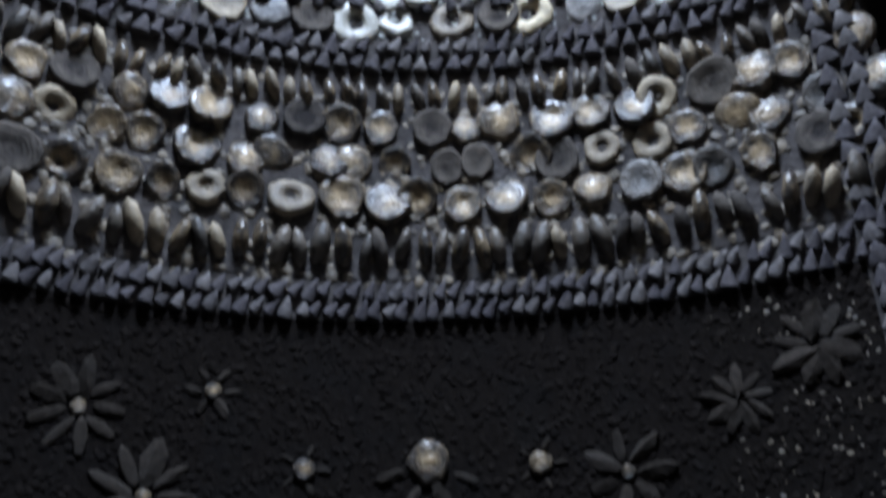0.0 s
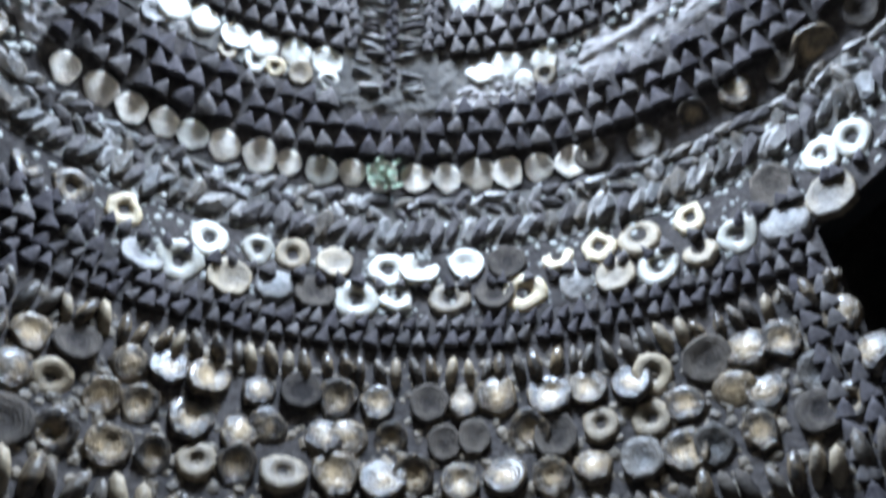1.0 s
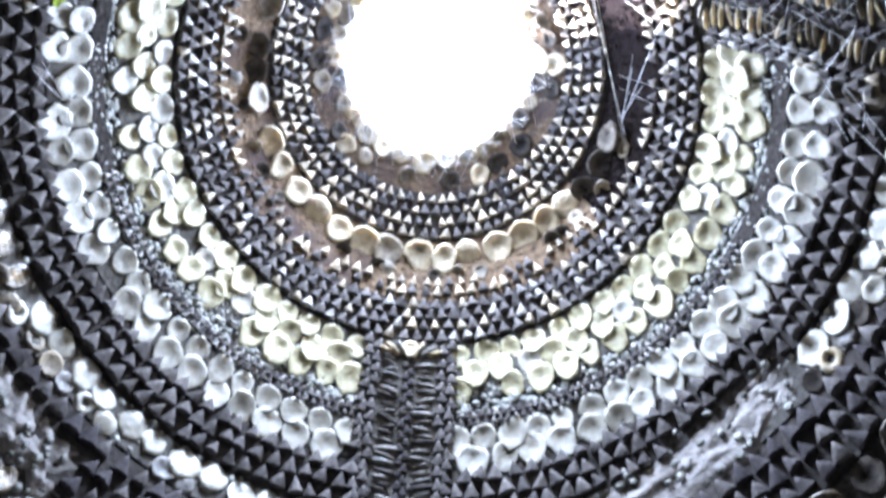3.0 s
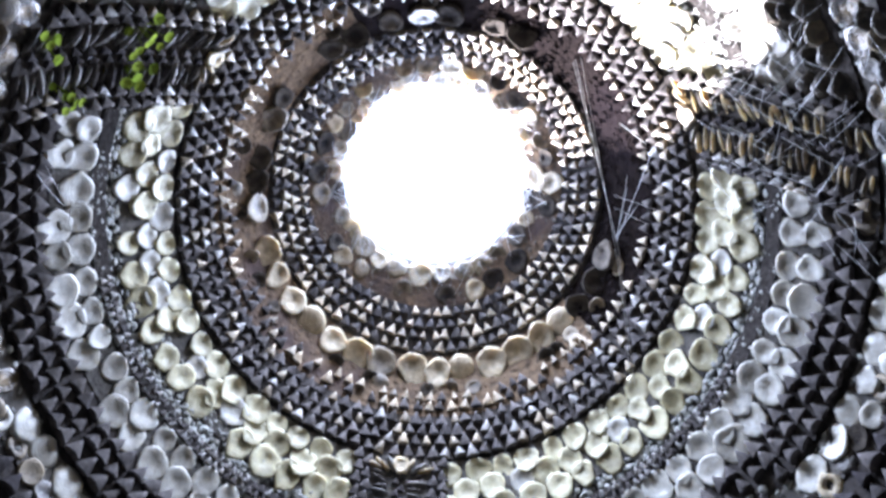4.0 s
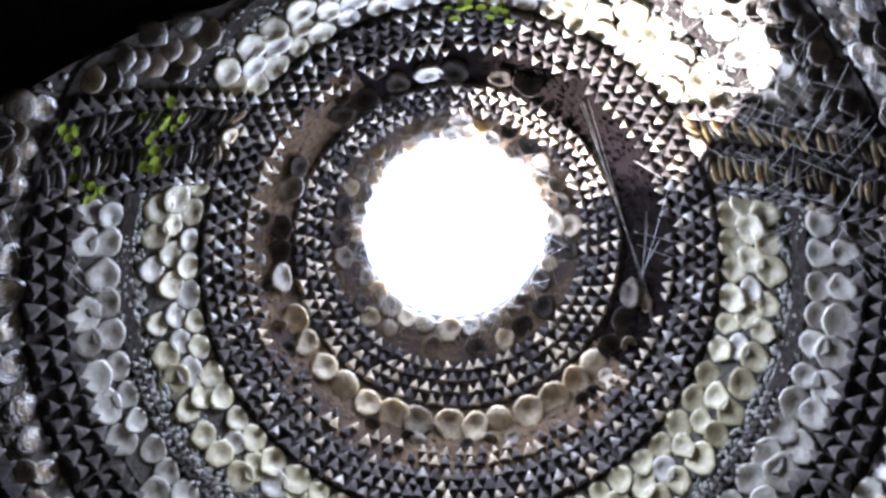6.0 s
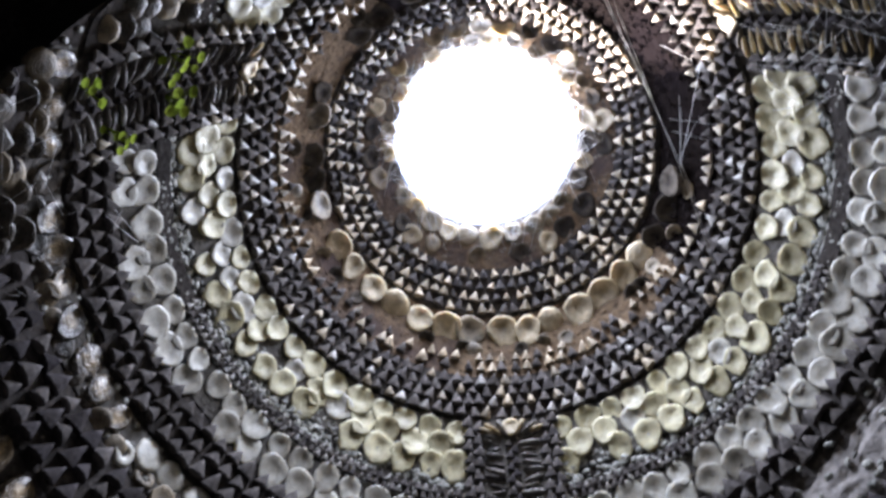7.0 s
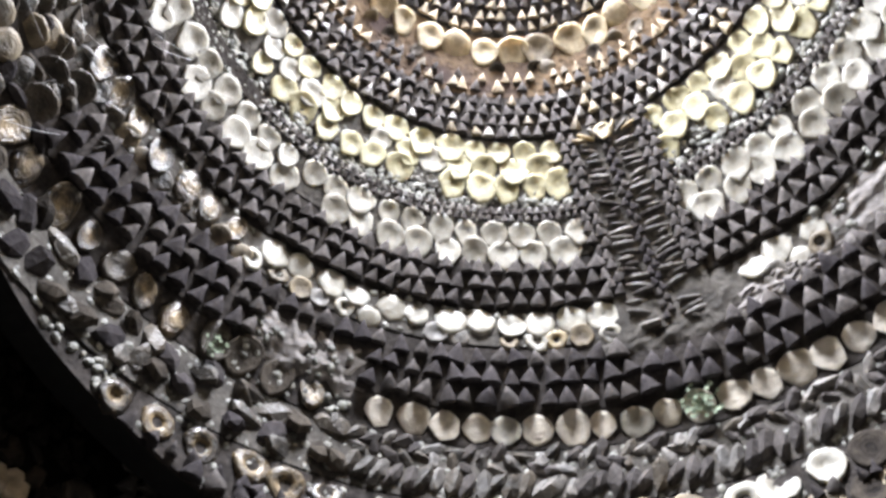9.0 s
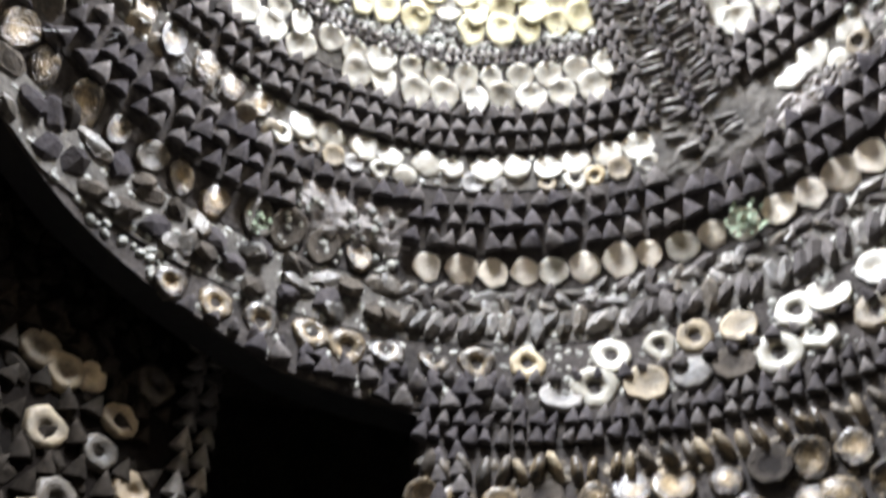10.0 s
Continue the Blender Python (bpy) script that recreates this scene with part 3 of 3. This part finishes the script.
grit("shell_grit", "grey grit of tiny broken shells between white bands", 1.682, 1.742, 2600, 0.012, 0.024)
grit("shell_grit", "grey chips where a row of cream shells is gone", 1.748, 1.79, 500, 0.010, 0.020, (-62, 30))
grit("shell_grit", "brown grit in the collar under the opening", 2.25, 2.35, 700, 0.008, 0.018, mat=CHIPS)
grit("shell_grit", "rusty grit round the buff shells", 1.99, 2.15, 1300, 0.008, 0.020, (-148, 60), MORTAR_RUST)
grit("shell_grit", "dark chips in the very dark brown mortar", 1.995, 2.146, 340, 0.006, 0.016, (60, 180), MORTAR_DEEP, True)
grit("shell_grit", "scattered dark fragments among the herringbone valves", 0.94, 1.2, 2600, 0.010, 0.024, mat=GRAIN)
grit("shell_grit", "broken chips between the damp discs", 0.5, 0.85, 5200, 0.010, 0.030, mat=CHIPS)
# grit as dark as the wall under it: light's falloff painted in
grit("shell_grit", "grit on the lower wall of the pier, coloured near-black as shade", -0.25, 0.452, 9000, 0.008, 0.018, (-45, 48), SHADE_BLACK)
grit("shell_grit", "pale slivers of shell sprayed over the pier", -0.1, 0.44, 420, 0.004, 0.012, (29, 44), CHIPS)
grit("shell_grit", "chips among pale worn shells", 1.41, 1.49, 700, 0.010, 0.022)
grit("shell_grit", "pale shell chips left in the bare mortar", 1.41, 1.53, 45, 0.010, 0.026, (25, 64), None, True)
grit("shell_grit", "chips left in the smeared mortar", 1.21, 1.33, 60, 0.010, 0.022, (-60, -43), None, True)
bead = bed("shell_band", 1.684, 1.716, MORTAR_DARK, "two fine rows of tiny dark beads", 0.006)
for hh, sh in ((1.708, 0), (1.692, 0.5)):
    ring(bead, "tiny_shell", CONES, hh, 0.017, 1.0, sh, arc=(-75, 75))


def bare_patch(a, b, lo, hi, label, mat=None, seed=1, rise=0.0):
    """Lumpy mortar where shells have fallen off, with an uneven outline."""
    bm = bmesh.new()
    nu, nv = 48, 22
    grid = []
    for i in range(nu + 1):
        row = []
        for k in range(nv + 1):
            u, v = i / nu, k / nv
            w = noise.noise(Vector((u * 6, v * 3, seed)))
            az = a + (b - a) * (u + 0.05 * noise.noise(Vector((v * 4, seed, u * 2))))
            h = lo + rise * (u - 0.3) + (hi - lo) * (v + 0.22 * noise.noise(Vector((u * 5, seed + 7, v))))
            edge = min(1.0, 6 * min(u, 1 - u, v, 1 - v))
            row.append(bm.verts.new(at(az, h, 0.002 + edge * (0.005 + 0.006 * w + 0.006 * noise.noise(Vector((u * 17, v * 7, seed)))))[0]))
        grid.append(row)
    for p, q in zip(grid, grid[1:]):
        for k in range(nv):
            bm.faces.new((p[k], q[k], q[k + 1], p[k + 1]))
    return tagged(new("mortar_patch", finish(bm, "mortar_patch", mat or MORTAR, True)), label, "mortar patch")


bare_patch(22, 66, 1.385, 1.50, "pale grey lumpy mortar where shells have fallen", seed=1, rise=0.055)
bare_patch(9, 24, 1.375, 1.43, "rough grey mortar beside the rib's foot", seed=4)
bare_patch(-13, 12, 1.36, 1.475, "bare grey mortar under the foot of the rib", MORTAR_GREY, seed=12)
bare_patch(-60, -43, 1.25, 1.36, "smeared grey mortar with the shells lost", seed=6)

# near-black strip that paints the falloff of light down the pier
for strip in bed("mortar_strip", -0.25, 0.456, SHADE_BLACK, "lower wall of the pier, coloured near-black for the falloff of light", 0.003, (-40, 46.01)):
    tagged(strip[2], "mortar of the pier below its shell bands, coloured near-black as shade", "mortar")

# ---- borders and rosettes on the pier ----
def border(label, az, lo, hi):
    bm = bmesh.new()
    grid = [[bm.verts.new(at(az + k, float(h), 0.006)[0]) for k in (-2.3, 0, 2.3)] for h in np.linspace(lo, hi, 20)]
    for a, b in zip(grid, grid[1:]):
        for k in range(2):
            bm.faces.new((a[k], a[k + 1], b[k + 1], b[k]))
    ob = tagged(new("shell_border", finish(bm, "shell_border", MORTAR_DARK, True)), label, "shell border", "borders of the pier")
    h, k = lo, 0
    while h < hi:
        for d in (-1.15, 1.15):
            on_dome(ob, "spired_shell", rng.choice(CONES_BLACK), az + d, h + (0.014 if d > 0 else 0), 0.034, rng.uniform(-12, 12), 0, 0.006)
        h += 0.030
    return ob


border("two upright rows of blackened pointed shells edging the pier", -39.2, -0.2, 0.86)
border("two upright rows of blackened pointed shells beside the dark opening", 45.4, -0.2, 0.86)


def rosette(az, h, petals, long, heart, label, arc=360.0, start=0.0):
    """A flower of almond valves round a disc."""
    ob = tagged(new("shell_rosette", None), label, "shell rosette", "rosettes on the pier")
    ob.location = at(az, h)[0]
    inv = Matrix.Translation(-ob.location)
    if heart:
        on_dome(ob, "round_shell", rng.choice(OLD[:5]), az, h, heart, 0, 0, 0.008).matrix_basis = inv @ shell_matrix(az, h, heart, 0, 0, 0.008)
    for k in range(petals):
        t = math.radians(start + arc * k / petals)
        reach = heart * 0.5 + long * 0.55
        a2, h2 = az + math.degrees(math.cos(t) * reach / radius(h)), h + math.sin(t) * reach
        me = rng.choice(PETALS)
        p = new("petal", me)
        p.parent = ob
        p.matrix_basis = inv @ shell_matrix(a2, h2, long * rng.uniform(0.75, 1.15), math.degrees(t) + 90 + rng.uniform(-14, 14), rng.uniform(-8, 8), 0.005, (rng.uniform(0.6, 1.0), 1, 0.5))
    return ob


rosette(-25.7, 0.31, 9, 0.055, 0.02, "large flower of shade-dark almond shells low on the wall")
rosette(-15.0, 0.345, 6, 0.028, 0.022, "small flower of grey shells on the dark wall")
rosette(3.8, 0.25, 4, 0.050, 0.060, "disc shell with leaf-like valves below it", 180, 200)
rosette(-7.0, 0.24, 5, 0.022, 0.030, "small grey disc flower on the dark wall")
rosette(13.6, 0.24, 5, 0.022, 0.032, "small buff disc flower on the dark wall")
rosette(-20.0, 0.20, 9, 0.060, 0.02, "faint flower of dark petals low down")
rosette(31.0, 0.30, 9, 0.05, 0.0, "fan of grey valves spreading over the wall", 360, 10)
rosette(21.0, 0.22, 7, 0.050, 0.02, "dim flower of shade-dark petals on the pier")
rosette(38.0, 0.36, 9, 0.06, 0.0, "spray of pale slivers near the pier's edge", 360, 10)


# ---- the passage seen through the arch ----
def slab(name, a, b, lo, hi, thick, mat, label):
    """An upright wall between two points of the plan, its face on the line."""
    a, b = Vector((*a, 0)), Vector((*b, 0))
    n = Vector((0, 0, 1)).cross(b - a).normalized() * thick
    bm = bmesh.new()
    lower = [bm.verts.new(q + Vector((0, 0, lo))) for q in (a, b, b - n, a - n)]
    upper = [bm.verts.new(q + Vector((0, 0, hi))) for q in (a, b, b - n, a - n)]
    bm.faces.new(lower), bm.faces.new(upper)
    for k in range(4):
        bm.faces.new((lower[k], lower[(k + 1) % 4], upper[(k + 1) % 4], upper[k]))
    return tagged(new(name, finish(bm, name, mat)), label, "wall", kind="structure")


PA, PB = Vector((-0.885, 0.525, 0)), Vector((-1.07, -0.25, 0))
# shade behind the arch is coloured into this wall and most of its shells
passage = slab("wall_passage", (PA.x, PA.y), (PB.x, PB.y), 0.0, EYE + 1.72, 0.12, SHADE_BLACK, "passage wall set with shells, its dimness put into near-black colours")
LINE = (PB - PA).normalized()
FACE = Vector((LINE.y, -LINE.x, 0))
FACE = FACE if FACE.dot(Vector((0, 0, 0)) - PA) > 0 else -FACE


def on_wall(name, me, s, h, size, spin=0.0, out=0.0):
    side = Vector((0, 0, 1)).cross(FACE)
    m = Matrix((side, Vector((0, 0, 1)), FACE)).transposed().to_4x4()
    m.translation = PA + LINE * s + Vector((0, 0, EYE + h)) + FACE * out
    ob = new(name, me)
    ob.parent = passage
    ob.matrix_basis = m @ pose(0, 0, 0, 0, 0, spin) @ Matrix.Diagonal((size, size, size, 1))


h = 0.3
while h < 1.35:
    for s in (0.022, 0.058):
        on_wall("spired_shell", rng.choice(CONES_PALE), s, h + s * 0.4, 0.042, rng.uniform(-8, 8))
    h += 0.040
for row in range(20):
    s = 0.10 + (row % 2) * 0.025
    h = 0.40 + row * 0.05
    while s < 0.88:
        kind = rng.random()
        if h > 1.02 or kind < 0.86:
            on_wall("spired_shell", rng.choice(CONES_SHADED), s, h + rng.uniform(-0.015, 0.015), rng.uniform(0.03, 0.040), rng.uniform(-30, 30))
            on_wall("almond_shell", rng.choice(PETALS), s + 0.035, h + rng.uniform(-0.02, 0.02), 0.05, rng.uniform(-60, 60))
        else:
            on_wall("round_shell", rng.choice(DIM_RINGS), s, h + rng.uniform(-0.012, 0.012), rng.uniform(0.045, 0.074), rng.uniform(0, 360), 0.006)
        s += 0.042

# added closed drum and roof ring, so that the arches look into darkness
bm = bmesh.new()
n = 64
lower = [bm.verts.new((2.0 * math.cos(2 * math.pi * k / n), 2.0 * math.sin(2 * math.pi * k / n), 0)) for k in range(n)]
top = [bm.verts.new(v.co + Vector((0, 0, EYE + 1.85))) for v in lower]
lower2 = [bm.verts.new((v.co.x * 1.06, v.co.y * 1.06, 0)) for v in lower]
top2 = [bm.verts.new((v.co.x * 1.06, v.co.y * 1.06, EYE + 1.85)) for v in lower]
for k in range(n):
    j = (k + 1) % n
    bm.faces.new((lower[k], lower[j], top[j], top[k]))
    bm.faces.new((lower2[k], top2[k], top2[j], lower2[j]))
tagged(new("wall_outer", finish(bm, "wall_outer", MORTAR_DARK)), "drum added round the dome to keep light out of the arches", "wall", kind="structure")
bm = bmesh.new()
rings_ = [[bm.verts.new((r * math.cos(2 * math.pi * k / n), r * math.sin(2 * math.pi * k / n), EYE + z)) for k in range(n)] for r, z in ((0.60, 1.85), (2.12, 1.85), (2.12, 1.97), (0.60, 1.97))]
for i in range(4):
    a, b = rings_[i], rings_[(i + 1) % 4]
    for k in range(n):
        j = (k + 1) % n
        bm.faces.new((a[k], a[j], b[j], b[k]))
tagged(new("ceiling", finish(bm, "ceiling", MORTAR_DARK)), "roof ring added over the drum to keep light out of the arches", "ceiling", kind="structure")
bm = bmesh.new()
bmesh.ops.create_circle(bm, cap_ends=True, radius=2.12, segments=64)
tagged(new("floor", finish(bm, "floor", STONE)), "trodden grey chalk floor", "floor", kind="structure")


# ---- cobwebs and weeds ----
def strands(lines, label, thick=0.0006):
    """Thin silk threads, each a three-sided tube that sags a little."""
    verts, faces = [], []
    for p, q, sag in lines:
        side = (q - p).cross(Vector((0.3, 0.5, 0.8))).normalized()
        other = (q - p).normalized().cross(side)
        steps = 7
        for i in range(steps):
            w = i / (steps - 1)
            c = p.lerp(q, w) - Vector((0, 0, sag * 4 * w * (1 - w)))
            for k in range(3):
                verts.append(c + (side * math.cos(2.094 * k) + other * math.sin(2.094 * k)) * thick)
        base = len(verts) - 3 * steps
        for i in range(steps - 1):
            for k in range(3):
                j = (k + 1) % 3
                faces.append((base + 3 * i + k, base + 3 * i + j, base + 3 * i + 3 + j, base + 3 * i + 3 + k))
    me = bpy.data.meshes.new("cobweb")
    me.from_pydata(verts, [], faces)
    me.materials.append(WEB)
    return tagged(new("cobweb", me), label, "cobweb", kind="stuff")


def spot(az, h, out=0.02):
    return at(az, h, out)[0]


lines = []
KNOT = spot(84.2, 2.052, 0.03)
for k in range(3):
    wander = Vector([rng.uniform(-0.006, 0.006) for _ in range(3)])
    lines.append((spot(147.3 + rng.uniform(-2, 2), 2.031 + rng.uniform(-0.02, 0.02)), KNOT + wander, rng.uniform(0, 0.006)))
    lines.append((KNOT + wander, spot(59.8 + rng.uniform(-1.5, 1.5), 1.853 + rng.uniform(-0.015, 0.02)), rng.uniform(0, 0.006)))
lines.append((spot(124, 2.025, 0.03), spot(117, 1.968, 0.03), 0.002))
for k in range(6):
    lines.append((KNOT.lerp(spot(110, 2.09, 0.03), rng.uniform(0, 0.8)), spot(rng.uniform(92, 119), rng.uniform(1.95, 2.06)), rng.uniform(0, 0.006)))
strands(lines, "long dusty cobweb threads slung across the upper rings", 0.0005)
lines = []
for k in range(170):
    az = rng.uniform(-180, 180)
    lines.append((spot(az, 2.345 + rng.uniform(-0.02, 0.01)), spot(az + rng.uniform(-22, 22), 2.325 + rng.uniform(-0.05, 0.025)), rng.uniform(0, 0.012)))
strands(lines, "tangled cobwebs round the rim of the opening", 0.00055)
lines = []
for k in range(120):
    az = rng.uniform(100, 150)
    h0 = rng.uniform(1.55, 1.85)
    lines.append((spot(az, h0), spot(az + rng.uniform(-7, 7), h0 - rng.uniform(0.03, 0.12)), 0.004))
strands(lines, "dusty cobwebs hanging over the rib shells", 0.0005)


lines = []
for k in range(130):
    az = rng.choice((rng.uniform(98, 175), rng.uniform(-150, -84)))
    h0 = rng.uniform(1.22, 1.66)
    h1, az1 = h0 - rng.uniform(-0.03, 0.07), az + rng.uniform(-6, 6)
    if min(h0, h1) > max(opening(az), opening(az1)) + 0.03:
        lines.append((spot(az, h0), spot(az1, h1), rng.uniform(0, 0.008)))
strands(lines, "dusty cobweb wisps over the dark shells near the arches", 0.00045)


def leaf_mesh(mat):
    """A round cupped leaflet with a notch at its tip."""
    me = bpy.data.meshes.new("leaf")
    verts, n = [(0, 0.45, 0.02)], 10
    for k in range(n):
        t = 2 * math.pi * k / n - math.pi / 2
        r = 0.46 * (0.84 if k == n // 2 else 1.0)
        verts.append((r * math.cos(t), 0.45 + r * math.sin(t), 0.10 + 0.03 * (k % 2)))
    me.from_pydata(verts, [], [(0, 1 + k, 1 + (k + 1) % n) for k in range(n)])
    for f in me.polygons:
        f.use_smooth = True
    me.materials.append(mat)
    return me


LEAVES = {m.name: leaf_mesh(m) for m in (LEAF, MOSS)}


def weed(az, h, size, leaves, mat, label, broad=0.7):
    """A small plant: a tuft of bent stalks, each with a cupped leaf."""
    centre = at(az, h)[0]
    bm = bmesh.new()
    matrices = []
    for _ in range(leaves):
        t, reach = rng.uniform(0, 2 * math.pi), rng.choice((0.05, 0.35, 0.75, 1.05)) * size
        da, dh = math.degrees(math.cos(t) * reach / radius(h)), math.sin(t) * reach
        m = shell_matrix(az + da, h + dh, size * broad * rng.uniform(0.8, 1.2), math.degrees(t) - 90, rng.uniform(-25, 15), 0.030 + rng.uniform(0, 0.012))
        matrices.append(m)
        foot = at(az + da * 0.2, h + dh * 0.2, 0.004)[0]
        tip = m.translation
        side = (tip - foot).cross(Vector((0.2, 0.4, 0.9))).normalized() * 0.0009
        other = (tip - foot).cross(side).normalized() * 0.0009
        a = [bm.verts.new(foot + v - centre) for v in (side, other, -side - other)]
        b = [bm.verts.new(tip + v * 0.6 - centre) for v in (side, other, -side - other)]
        for k in range(3):
            bm.faces.new((a[k], a[(k + 1) % 3], b[(k + 1) % 3], b[k]))
    root = tagged(new("weed", None), label, "plant")
    root.location = centre
    part("stem", finish(bm, "stem", mat), root, kind="stuff")
    for m in matrices:
        leaf = part("leaf", LEAVES[mat.name], root)
        leaf.matrix_basis = Matrix.Translation(-centre) @ m
    return root


weed(-110.8, 1.684, 0.036, 9, LEAF, "small bright green weed with round leaves in the mortar")
weed(-117.6, 1.667, 0.032, 8, LEAF, "small green weed rooted beside the rib")
weed(-105.5, 1.574, 0.024, 8, LEAF, "tiny green weed low on the dome")
weed(0.3, 1.236, 0.032, 44, MOSS, "pale green dried weed in the bead row", 0.3)
weed(-62.8, 1.217, 0.022, 16, MOSS, "tuft of pale weed among grey valves", 0.35)
weed(-111.0, 1.505, 0.026, 7, LEAF, "sprig of small green leaves under the rib")
weed(-176.4, 1.830, 0.032, 8, LEAF, "yellow-green weed beside the sunlit shells")
weed(175.4, 1.848, 0.030, 7, LEAF, "small yellow-green weed above the arch")
